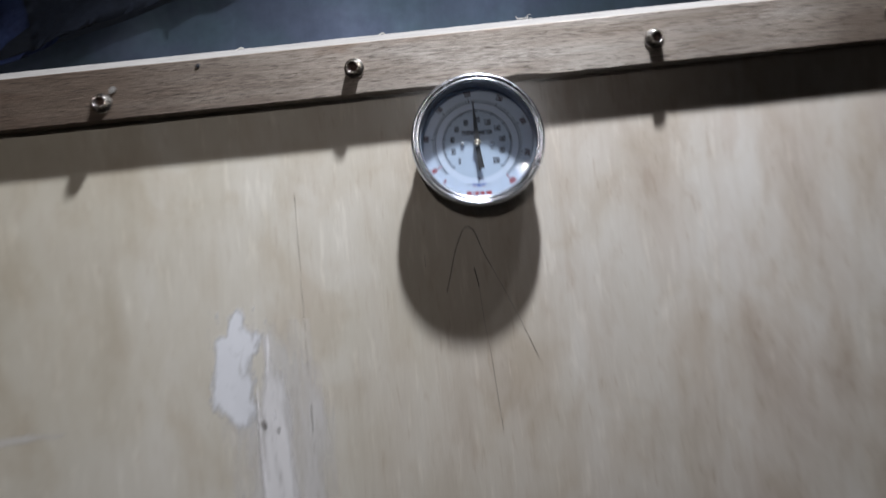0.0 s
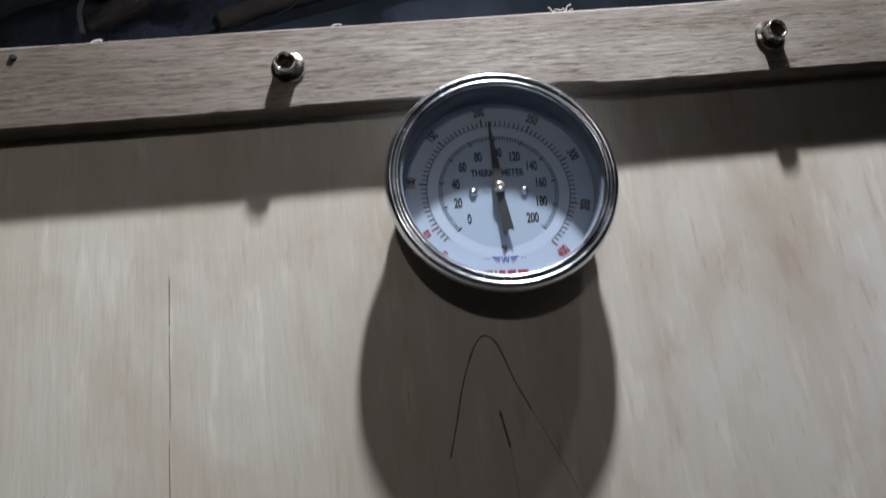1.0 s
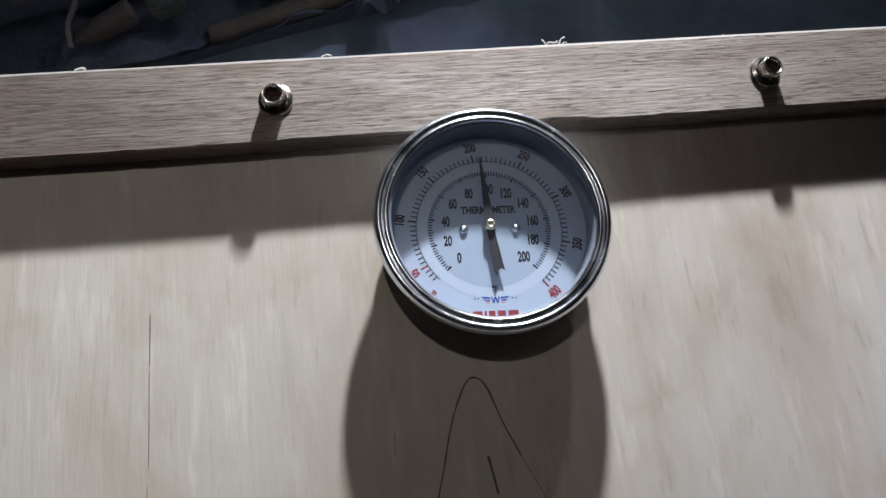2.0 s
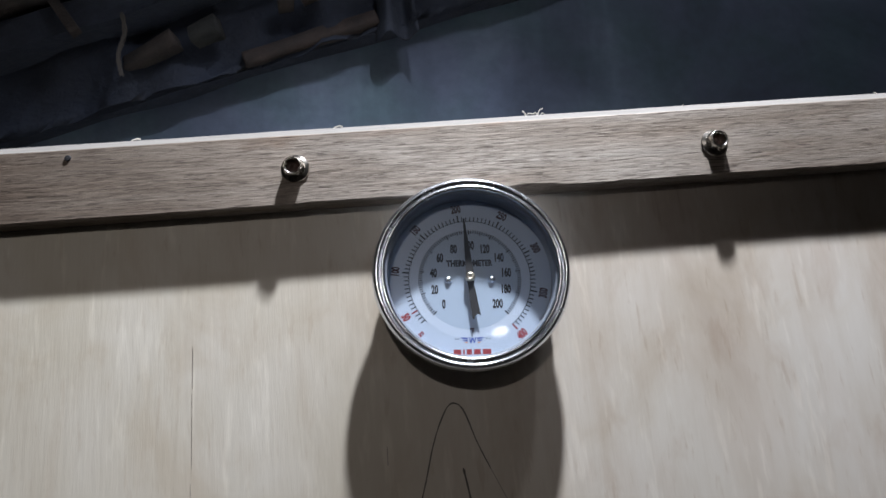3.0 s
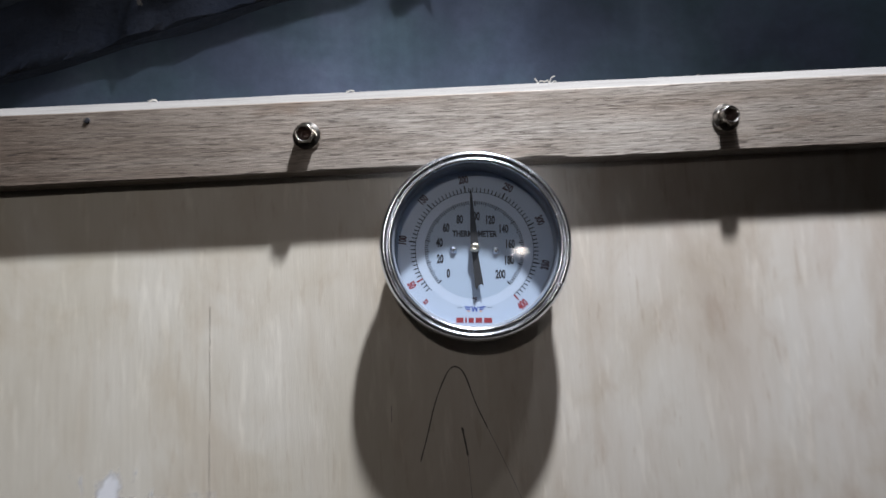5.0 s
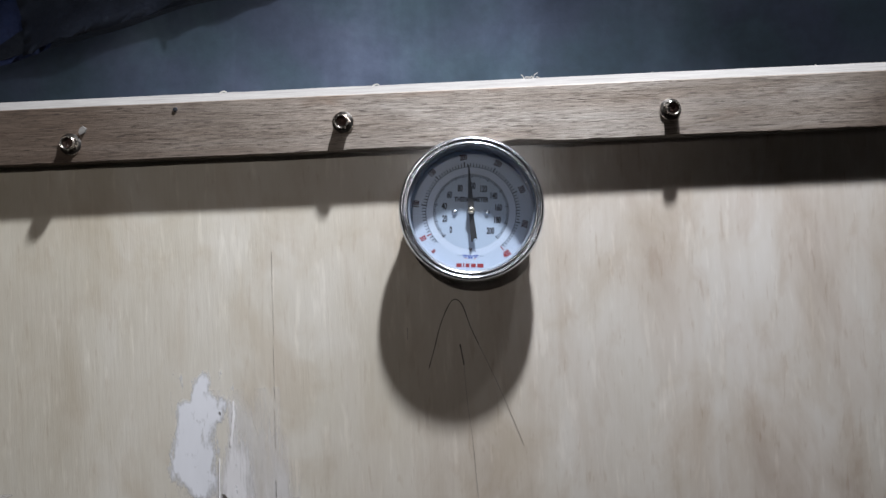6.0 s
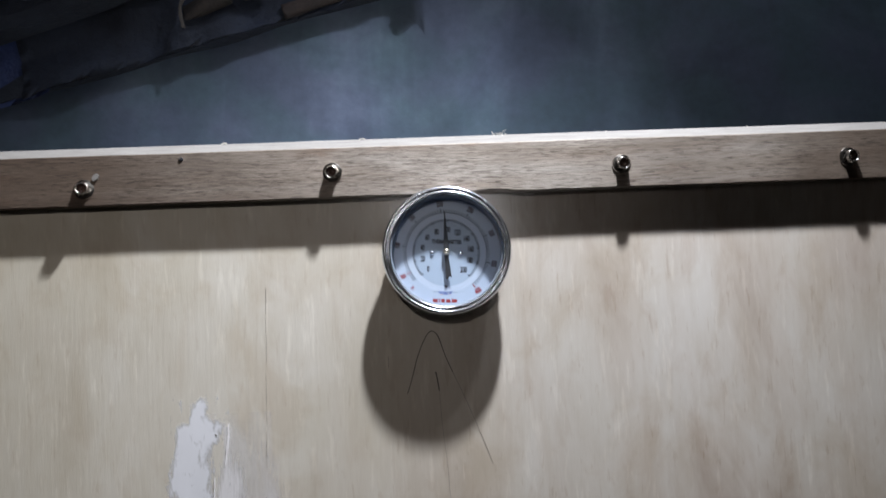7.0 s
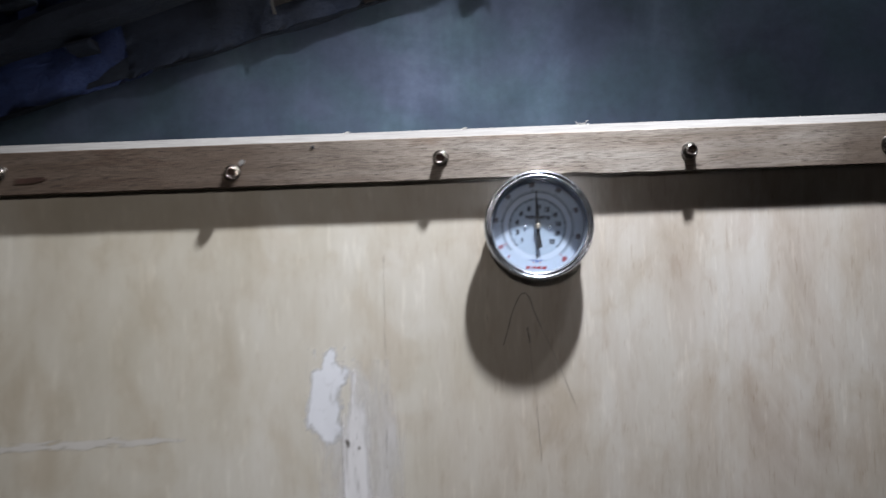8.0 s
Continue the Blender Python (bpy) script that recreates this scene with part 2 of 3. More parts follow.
# loft pieces are coloured near black to stay dim in the lamp's light
LOFT_WOOD_DARK = rough_stuff("near_black_timber", (0.005, 0.009, 0.019), (0.016, 0.024, 0.045), 9.0, 0.85, 0.008)
BROWN = rough_stuff("brown_offcut", (0.005, 0.006, 0.009), (0.036, 0.028, 0.027), 40.0, 0.85, 0.006)
REDDISH = rough_stuff("reddish_board", (0.008, 0.007, 0.009), (0.036, 0.025, 0.024), 36.0, 0.85, 0.005)
GREENISH = rough_stuff("grey_green_sacking", (0.006, 0.008, 0.012), (0.022, 0.025, 0.026), 34.0, 0.9, 0.006)
CORD = plain("pale_cord", (0.04, 0.037, 0.037), 0.9)


# ---- building ----
def part(name, bm, material, parent=None, label="", smooth=False):
    me = bpy.data.meshes.new(name)
    bm.to_mesh(me)
    bm.free()
    me.materials.append(material)
    if smooth:
        for p in me.polygons:
            p.use_smooth = True
    ob = new(name, me)
    ob.parent = parent
    return tagged(ob, label=label)


def empty(name, place, label, category, group=""):
    ob = new(name)
    ob.location = place
    ob.empty_display_size = 0.02
    return tagged(ob, label=label, category=category, group=group)


def box(x0, x1, y0, y1, z0, z1, bevel=0.0, bm=None):
    bm = bm or bmesh.new()
    m = Matrix.LocRotScale(((x0 + x1) / 2, (y0 + y1) / 2, (z0 + z1) / 2), None, (x1 - x0, y1 - y0, z1 - z0))
    made = bmesh.ops.create_cube(bm, size=1, matrix=m)
    if bevel:
        edges = list({e for v in made["verts"] for e in v.link_edges})
        bmesh.ops.bevel(bm, geom=edges, offset=bevel, segments=2, affect="EDGES")
    return bm


def lathe(profile, segments=64, closed=False, turn=0.0):
    """Rings of (radius, y) round the y axis; y is negative towards the viewer."""
    bm = bmesh.new()
    rings = []
    for r, y in profile:
        if r < 1e-6:
            rings.append([bm.verts.new((0, y, 0))])
        else:
            rings.append([bm.verts.new((r * math.cos(turn + math.tau * k / segments), y, r * math.sin(turn + math.tau * k / segments))) for k in range(segments)])
    pairs = list(zip(rings, rings[1:])) + ([(rings[-1], rings[0])] if closed else [])
    for a, b in pairs:
        for k in range(segments):
            n = (k + 1) % segments
            face = [a[k % len(a)], a[n % len(a)], b[n % len(b)], b[k % len(b)]]
            face = [v for i, v in enumerate(face) if v not in face[:i]]
            if len(face) > 2:
                bm.faces.new(face)
    bmesh.ops.recalc_face_normals(bm, faces=bm.faces)
    return bm


def slab(points, y0, y1):
    """An outline of (x, z) between two depths."""
    bm = bmesh.new()
    front, back = [[bm.verts.new((x, y, z)) for x, z in points] for y in (y0, y1)]
    bm.faces.new(front), bm.faces.new(back[::-1])
    for k in range(len(points)):
        n = (k + 1) % len(points)
        bm.faces.new((front[k], back[k], back[n], front[n]))
    bmesh.ops.recalc_face_normals(bm, faces=bm.faces)
    bmesh.ops.triangulate(bm, faces=[f for f in bm.faces if len(f.verts) > 4])
    return bm


def ribbon(points, width, y0, y1):
    """A thin line drawn along points (x, z), fading in width at its ends."""
    n = len(points)
    left, right = [], []
    for k, (x, z) in enumerate(points):
        a, b = points[max(k - 1, 0)], points[min(k + 1, n - 1)]
        d = Vector((b[0] - a[0], b[1] - a[1])).normalized()
        w = width / 2 * (0.75 + 0.5 * noise.noise((x * 200, z * 200, 3.0))) * (0.35 if k in (0, n - 1) else 1)
        left.append((x - d.y * w, z + d.x * w)), right.append((x + d.y * w, z - d.x * w))
    bm = bmesh.new()
    rows = [[bm.verts.new((x, y, z)) for (x, z), y in ((l, y1), (l, y0), (r, y0), (r, y1))] for l, r in zip(left, right)]
    for a, b in zip(rows, rows[1:]):
        for k in range(3):
            bm.faces.new((a[k], a[k + 1], b[k + 1], b[k]))
    bmesh.ops.recalc_face_normals(bm, faces=bm.faces)
    return bm


def smooth_line(points, steps=8):
    """A Catmull-Rom line through points (x, z)."""
    p = [points[0], *points, points[-1]]
    out = []
    for k in range(len(points) - 1):
        a, b, c, d = [Vector(q) for q in p[k:k + 4]]
        for s in range(steps):
            u = s / steps
            out.append(tuple(0.5 * (2 * b + (c - a) * u + (2 * a - 5 * b + 4 * c - d) * u * u + (3 * b - a - 3 * c + d) * u ** 3)))
    return out + [tuple(points[-1])]


def lettering(text, size, squeeze=0.72, bold=0.046):
    """A flat bmesh of text, centred, lying in x and z."""
    data = bpy.data.curves.new("text", "FONT")
    data.body, data.size, data.align_x, data.align_y, data.extrude, data.offset = text, size, "CENTER", "CENTER", 0.00001, size * bold
    data.resolution_u = 4
    ob = new("text", data)
    me = bpy.data.meshes.new_from_object(ob.evaluated_get(bpy.context.evaluated_depsgraph_get()))
    bm = bmesh.new()
    bm.from_mesh(me)
    bpy.data.objects.remove(ob), bpy.data.meshes.remove(me)
    bm.transform(Matrix.Rotation(radians(90), 4, "X") @ Matrix.Diagonal((squeeze, 1, 1, 1)))
    return bm


# ---- shed ----
def shed():
    def wall(name, bm, material, label, category):
        tagged(part(name, bm, material), label=label, category=category, kind="structure")

    wall("ground", box(-60, 60, -60, 60, -0.2, 0), GROUND, "dark trodden earth ground", "ground")
    # unseen walls and ceiling close the shed; their grey sets the bounced light
    wall("wall_south", box(-2.4, 2.4, -2.72, -2.6, 0, 2.8), SHED, "plain dark plastered wall, added out of view", "wall")
    wall("wall_west", box(-2.52, -2.4, -2.6, 0.47, 0, 2.8), SHED, "plain dark plastered wall, added out of view", "wall")
    wall("wall_east", box(2.4, 2.52, -2.6, 0.47, 0, 2.8), SHED, "plain dark plastered wall, added out of view", "wall")
    wall("ceiling", box(-2.52, 2.52, -2.72, 0.61, 2.8, 2.92), SHED, "plain dark plastered ceiling, added out of view", "ceiling")
    # the sooty wall behind the cabinet, slightly uneven
    bm = bmesh.new()
    bmesh.ops.create_grid(bm, x_segments=90, y_segments=60, size=1, matrix=Matrix.Translation((0, 0.47, 1.4)) @ Matrix.Rotation(radians(90), 4, "X") @ Matrix.Diagonal((2.4, 1.4, 1, 1)))
    for v in bm.verts:
        v.co.y += 0.006 * noise.noise(v.co * 3.1) + 0.003 * noise.noise(v.co * 11)
    bmesh.ops.recalc_face_normals(bm, faces=bm.faces)
    back = bmesh.ops.extrude_face_region(bm, geom=bm.faces[:])
    for v in back["geom"]:
        if isinstance(v, bmesh.types.BMVert):
            v.co.y = 0.61
    bmesh.ops.recalc_face_normals(bm, faces=bm.faces)
    wall("wall_north", bm, PLASTER, "soot-stained blue-grey plastered wall", "wall")


shed()

GLOW = bpy.data.materials.new("glowing_tube")
GLOW.use_nodes = True
GLOW.node_tree.nodes["Principled BSDF"].inputs["Emission Color"].default_value = (0.92, 0.96, 1.0, 1)
GLOW.node_tree.nodes["Principled BSDF"].inputs["Emission Strength"].default_value = 12.0


def wall_lamp(x, z):
    """A short lamp on the wall behind the viewer, seen only as a glint in the glass."""
    lamp = empty("wall_lamp", (x, -2.6, z), "small white wall lamp, switched on", "lamp", "lamps on the wall")
    part("base", box(-0.06, 0.06, 0.0, 0.02, -0.03, 0.03, 0.004), CASE, lamp)
    tube = part("tube", lathe([(0.0, -0.035), (0.014, -0.032), (0.016, -0.02), (0.016, 0.02), (0.014, 0.032), (0.0, 0.035)], 24), GLOW, lamp, "glowing tube")
    tube.matrix_basis = pose(0, 0.04, 0, 0, 0, 90)


def reflector_lamp(place, target):
    """A spun metal bowl on a short arm, added round the unseen fill light."""
    lamp = empty("reflector_lamp", place, "metal bowl on a wall arm, added for the fill light", "lamp")
    lamp.matrix_world = look(place, target)
    tip = Matrix.Rotation(radians(90), 4, "X")
    bowl = lathe([(0.022, 0.075), (0.030, 0.070), (0.060, 0.050), (0.085, 0.015), (0.095, -0.030), (0.097, -0.032), (0.098, -0.028), (0.088, 0.018), (0.062, 0.054), (0.031, 0.075), (0.022, 0.080)], 48, closed=True)
    bowl.transform(tip)
    part("bowl", bowl, CASE, lamp, "spun metal bowl", smooth=True)
    socket = lathe([(0.0, 0.125), (0.018, 0.125), (0.021, 0.120), (0.021, 0.070), (0.0, 0.070)], 24)
    socket.transform(tip)
    part("socket", socket, CASE, lamp)
    arm = lathe([(0.0, 0.20), (0.008, 0.20), (0.008, 0.12), (0.0, 0.12)], 12)
    arm.transform(tip)
    part("arm", arm, CASE, lamp)


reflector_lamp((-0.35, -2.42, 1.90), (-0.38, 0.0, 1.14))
wall_lamp(0.37, 1.70)
wall_lamp(0.66, 1.75)


# ---- loft with clutter on the sooty wall: the lower edge rises to the right ----
def edge_z(x):
    return 1.613 + 0.266 * x


def uneven_bar(length, height, depth, wobble, seed, cuts=40):
    """A rough bar along x, centred, with a ragged outline."""
    bm = bmesh.new()
    rings = []
    for k in range(cuts + 1):
        x = length * (k / cuts - 0.5)
        ring = []
        for n, (y, z) in enumerate(((-1, -1), (-1, -0.3), (-1, 0.4), (-0.6, 1), (1, 1), (1, -1))):
            q = Vector((x * 9, n * 3.7, seed))
            ring.append(bm.verts.new((x, y * depth / 2 + wobble * noise.noise(q), z * height / 2 + wobble * noise.noise(q + Vector((5, 9, 1))))))
        rings.append(ring)
    for a, b in zip(rings, rings[1:]):
        for n in range(6):
            bm.faces.new((a[n], a[(n + 1) % 6], b[(n + 1) % 6], b[n]))
    bm.faces.new(rings[0][::-1]), bm.faces.new(rings[-1])
    bmesh.ops.recalc_face_normals(bm, faces=bm.faces)
    return bm


def loft():
    slope = math.atan(0.266)
    pole = part("edge_pole", uneven_bar(3.0, 0.050, 0.022, 0.006, 1.0, 160), LOFT_WOOD_DARK)
    pole.matrix_world = Matrix.Translation((-0.35, 0.456, edge_z(-0.35) + 0.060)) @ Matrix.Rotation(-slope, 4, "Y")
    tagged(pole, "near-black rough pole along the wall", "pole")
    upper = part("upper_pole", uneven_bar(3.0, 0.05, 0.05, 0.008, 7.0, 120), LOFT_WOOD_DARK)
    upper.matrix_world = Matrix.Translation((-0.35, 0.410, edge_z(-0.35) + 0.155)) @ Matrix.Rotation(-slope - 0.03, 4, "Y")
    tagged(upper, "near-black rough pole above another pole", "pole")
    # crumpled sheets behind the poles: a blue tarpaulin, and a darker sheet that overlaps it
    def sheet(name, x0, x1, nearer, material, label):
        bm = bmesh.new()
        bmesh.ops.create_grid(bm, x_segments=int(60 * (x1 - x0)), y_segments=50, size=1, matrix=Matrix.Translation(((x0 + x1) / 2, 0.40, 0)) @ Matrix.Diagonal(((x1 - x0) / 2, 0.38, 1, 1)))
        for v in bm.verts:
            x, h = v.co.x, v.co.y
            fold = noise.fractal((x * 5, h * 9, 2.0), 0.8, 2.0, 5)
            ragged = 0.006 * noise.noise((x * 30, 1.0, 4.0)) * max(0.0, 1 - h / 0.1)
            v.co = (x + 0.02 * noise.noise((h * 12, x0, 3.0)), 0.442 - nearer - 0.020 * fold - 0.02 * abs(noise.noise((x * 14, h * 4, 8.0))), edge_z(x) + 0.01 + h + ragged)
        bmesh.ops.solidify(bm, geom=bm.faces[:], thickness=0.002)
        tagged(part(name, bm, material, smooth=True), label, name)

    # more light on the left is painted: blue here, darker to the right
    sheet("tarpaulin", -1.85, -0.60, 0.0, TARP, "crumpled dark blue tarpaulin behind the poles")
    sheet("sacking", -0.64, 1.15, 0.006, LOFT_DIM, "crumpled sheet behind the poles, coloured darker for the dim side")
    # a reddish board nailed along the lower pole, and loose pieces on the poles
    board = part("board", uneven_bar(0.19, 0.022, 0.012, 0.005, 3.0, 40), REDDISH, smooth=True)
    board.matrix_world = Matrix.Translation((-0.135, 0.432, edge_z(-0.135) + 0.046)) @ Matrix.Rotation(-slope - 0.02, 4, "Y")
    tagged(board, "short reddish-brown board along the near-black pole", "board")
    rng = random.Random(4)
    pieces = [(-0.34, 0.080, 0.085, 0.030, BROWN), (-0.27, 0.088, 0.045, 0.034, GREENISH), (-0.13, 0.098, 0.035, 0.024, REDDISH), (-0.165, 0.100, 0.024, 0.020, BROWN), (-0.70, 0.095, 0.05, 0.020, LOFT_DIM), (0.08, 0.092, 0.07, 0.026, LOFT_WOOD_DARK), (0.20, 0.090, 0.10, 0.030, GREENISH),
              (-0.50, 0.200, 0.10, 0.040, BROWN), (-0.40, 0.215, 0.05, 0.046, GREENISH), (-0.28, 0.205, 0.09, 0.036, BROWN), (-0.19, 0.210, 0.06, 0.030, REDDISH), (-0.66, 0.205, 0.08, 0.030, GREENISH), (-0.80, 0.200, 0.08, 0.034, LOFT_WOOD_DARK), (-0.06, 0.205, 0.09, 0.034, LOFT_WOOD_DARK), (-1.0, 0.195, 0.12, 0.040, LOFT_WOOD_DARK), (0.15, 0.205, 0.10, 0.036, BROWN)]
    for k, (x, lift, long, high, material) in enumerate(pieces):
        ob = part("offcut", uneven_bar(0.85 * long, 0.8 * high, 0.026, 0.010, k * 3.1, 24), material, smooth=True)
        ob.matrix_world = Matrix.Translation((x, 0.412 if lift < 0.15 else 0.392, edge_z(x) + lift)) @ Matrix.Rotation(-slope + rng.uniform(-0.15, 0.15), 4, "Y") @ Matrix.Rotation(rng.uniform(-0.3, 0.3), 4, "Z")
        tagged(ob, {"brown_offcut": "dark brown wood offcut lying on a pole", "reddish_board": "reddish-brown wood offcut lying on a pole", "grey_green_sacking": "bundled grey-green sacking lying on a pole"}.get(material.name, "near-black wood offcut lying on a pole"), "offcut", "offcuts on the poles")
    # a dry stick leaning on the upper pole
    stick = part("stick", uneven_bar(0.075, 0.012, 0.012, 0.002, 5.0, 14), BROWN)
    stick.matrix_world = Matrix.Translation((-0.44, 0.375, edge_z(-0.44) + 0.150)) @ Matrix.Rotation(radians(58), 4, "Y")
    tagged(stick, "short dry brown stick leaning on a pole", "stick")
    # a dark rag and a cord hanging from the poles
    bm = bmesh.new()
    bmesh.ops.create_grid(bm, x_segments=14, y_segments=24, size=1, matrix=Matrix.Diagonal((0.022, 0.085, 1, 1)))
    for v in bm.verts:
        x, h = v.co.x, v.co.y
        v.co = (x * (1 - 0.35 * (h / 0.085)) + 0.006 * noise.noise((0, h * 20, 1)), 0.012 * math.sin(x * 190) + 0.008 * noise.noise((x * 40, h * 25, 3)), h + 0.006 * noise.noise((x * 90, 0, 5)))
    bmesh.ops.solidify(bm, geom=bm.faces[:], thickness=0.003)
    rag = part("rag", bm, LOFT_WOOD_DARK, smooth=True)
    rag.location = (-0.018, 0.420, 1.614 + 0.085)
    tagged(rag, "near-black rag hanging over a pole", "rag")
    cord = part("cord", ribbon(smooth_line([(0.0, 0.06), (0.004, 0.03), (-0.003, 0.0), (0.002, -0.03)]), 0.006, -0.004, 0.0), CORD)
    cord.location = (-0.368, 0.385, 1.585)
    tagged(cord, "pale knotted cord end hanging from a pole", "cord")


loft()


# ---- wooden cabinet with its plywood front ----
cabinet = empty("drying_cabinet", (0, 0, 0), "pale plywood cabinet with a batten along its top edge", "cabinet")
PLY_TOP = 1.270
front = part("front_panel", box(-0.95, 0.95, 0.0, 0.012, 0.0, PLY_TOP), PLYWOOD, cabinet, "pale veneered plywood front with brown streaks")
part("side_panel", box(-0.95, -0.938, 0.012, 0.36, 0.0, 1.255), PLYWOOD, cabinet)
part("side_panel", box(0.938, 0.95, 0.012, 0.36, 0.0, 1.255), PLYWOOD, cabinet)
part("back_panel", box(-0.938, 0.938, 0.348, 0.36, 0.0, 1.255), PLYWOOD, cabinet)
part("top_panel", box(-0.95, 0.95, 0.0125, 0.36, 1.2555, 1.2675), PLYWOOD, cabinet)

BATTEN_Y, BATTEN_LOW, BATTEN_HIGH, CREST = -0.0141, 1.2354, 1.2822, 1.2926


def batten():
    """A sawn batten with a bevelled top that covers the plywood's edge."""
    bm = bmesh.new()
    rings, cuts, length = [], 480, 1.9
    for k in range(cuts + 1):
        x = length * (k / cuts - 0.5)
        wave = lambda s, f: noise.noise((x * f, s, 0.5)) + 0.5 * noise.noise((x * f * 4, s, 2.5))
        nick = 0.0016 * max(0.0, noise.noise((x * 60, 4.0, 9.0)) - 0.15)
        chip = 0.0022 * math.exp(-((x - 0.045) / 0.018) ** 2)
        low = BATTEN_LOW + 0.0004 * wave(1, 12) + nick + chip
        high = BATTEN_HIGH + 0.00025 * wave(2, 9)
        crest = CREST + 0.0002 * wave(3, 14)
        y = BATTEN_Y + 0.0002 * wave(4, 8)
        ring = [(0.0, BATTEN_LOW + 0.0002), (y + 0.0012, low), (y, low + 0.0009), (y, high - 0.0008), (y + 0.0007, high), (0.0022, crest), (0.006, crest - 0.0006), (0.006, PLY_TOP + 0.0005), (0.0, PLY_TOP + 0.0005)]
        rings.append([bm.verts.new((x, *q)) for q in ring])
    n = len(rings[0])
    for a, b in zip(rings, rings[1:]):
        for k in range(n):
            bm.faces.new((a[k], a[(k + 1) % n], b[(k + 1) % n], b[k])).material_index = 1 if k in (4, 5) else 0
    bm.faces.new(rings[0]), bm.faces.new(rings[-1])
    bmesh.ops.recalc_face_normals(bm, faces=bm.faces)
    return bm


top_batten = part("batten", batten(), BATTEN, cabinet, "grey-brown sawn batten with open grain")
top_batten.data.materials.append(SAWN)

# torn fibres on the batten's crest: two curled tufts and a few short hairs
for points, width in (
    ([(0.0495, -0.001), (0.0485, 0.0022), (0.0462, 0.0046)], 0.0013),
    ([(0.0500, -0.001), (0.0520, 0.0016), (0.0560, 0.0012), (0.0590, 0.0008)], 0.0011),
    ([(0.0620, -0.001), (0.0632, 0.0030), (0.0655, 0.0050), (0.0680, 0.0056)], 0.0014),
    ([(0.0640, -0.0008), (0.0668, 0.0012), (0.0690, 0.0002)], 0.0010),
    ([(0.0612, -0.001), (0.0604, 0.0018), (0.0588, 0.0024)], 0.0008),
    ([(-0.077, -0.0004), (-0.0735, 0.0012), (-0.0710, 0.0002)], 0.0024),
    ([(-0.208, -0.0004), (-0.2045, 0.0011), (-0.2020, 0.0002)], 0.0022),
    ([(0.160, -0.001), (0.1615, 0.0011)], 0.0008),
    ([(0.300, -0.001), (0.2985, 0.0010)], 0.0008),
):
    part("splinter", ribbon(smooth_line([(x if abs(x - 0.057) > 0.03 else 0.057 + 0.65 * (x - 0.057), CREST + 0.75 * z) for x, z in points], 5), 0.6 * width, 0.0012, 0.0022), FIBRE, cabinet, "pale torn wood fibre")

# small nail hole, built as a black dot, and a gouge in the batten
nail = part("nail_dot", lathe([(0.0, -0.0012), (0.0017, -0.0010), (0.0021, 0.0)], 12), INK, cabinet, "small black dot at a nail hole")
nail.location = (-0.2405, BATTEN_Y, 1.2761)

part("wood_chip", slab([(-0.3205, 1.2585), (-0.3165, 1.2600), (-0.3150, 1.2635), (-0.3175, 1.2655), (-0.3200, 1.2640), (-0.3215, 1.2610)], BATTEN_Y - 0.0016, BATTEN_Y + 0.0002), SAWN, cabinet, "pale torn chip beside a screw")
part("gouge", slab([(-0.566, 1.2475), (-0.545, 1.2485), (-0.532, 1.2515), (-0.534, 1.2545), (-0.548, 1.2540), (-0.566, 1.2530)], BATTEN_Y - 0.0006, BATTEN_Y + 0.0002), RUST, cabinet, "dark brown gouge in the batten")

# white filler smeared over the plywood
def covered(name, outline, soft, material, label, step=0.0016, lift=-0.0004):
    """A thin skin on the plywood whose cover fades over soft metres at its outline."""
    p = np.array(outline)
    lo, hi = p.min(0) - soft, p.max(0) + soft
    nx, nz = [int((hi[k] - lo[k]) / step) + 2 for k in (0, 1)]
    gx, gz = np.meshgrid(np.linspace(lo[0], hi[0], nx), np.linspace(lo[1], hi[1], nz))
    q = np.stack([gx.ravel(), gz.ravel()], 1)
    far, inside = np.full(len(q), 9.0), np.zeros(len(q), bool)
    for a, b in zip(p, np.roll(p, -1, 0)):
        d = b - a
        u = np.clip(((q - a) @ d) / (d @ d), 0, 1)
        far = np.minimum(far, np.linalg.norm(q - a - u[:, None] * d, axis=1))
        crosses = (a[1] > q[:, 1]) != (b[1] > q[:, 1])
        inside ^= crosses & (q[:, 0] < (q[:, 1] - a[1]) * d[0] / (d[1] if abs(d[1]) > 1e-9 else 1e-9) + a[0])
    cover = np.clip(0.5 + np.where(inside, far, -far) / (2 * soft), 0, 1)
    me = bpy.data.meshes.new(name)
    faces = [(r * nx + c, r * nx + c + 1, (r + 1) * nx + c + 1, (r + 1) * nx + c) for r in range(nz - 1) for c in range(nx - 1)]
    me.from_pydata([(x, lift, z) for (x, z), v in zip(q, cover)], [], faces)
    me.attributes.new("cover", "FLOAT", "POINT").data.foreach_set("value", cover.astype(np.float32))
    me.materials.append(material)
    ob = new(name, me)
    ob.parent = cabinet
    return tagged(ob, label=label)


FILL_X, FILL_Z = -0.2335, 1.054  # the top of the patch


def filled(points):
    return [(FILL_X + x, FILL_Z + z) for x, z in points]


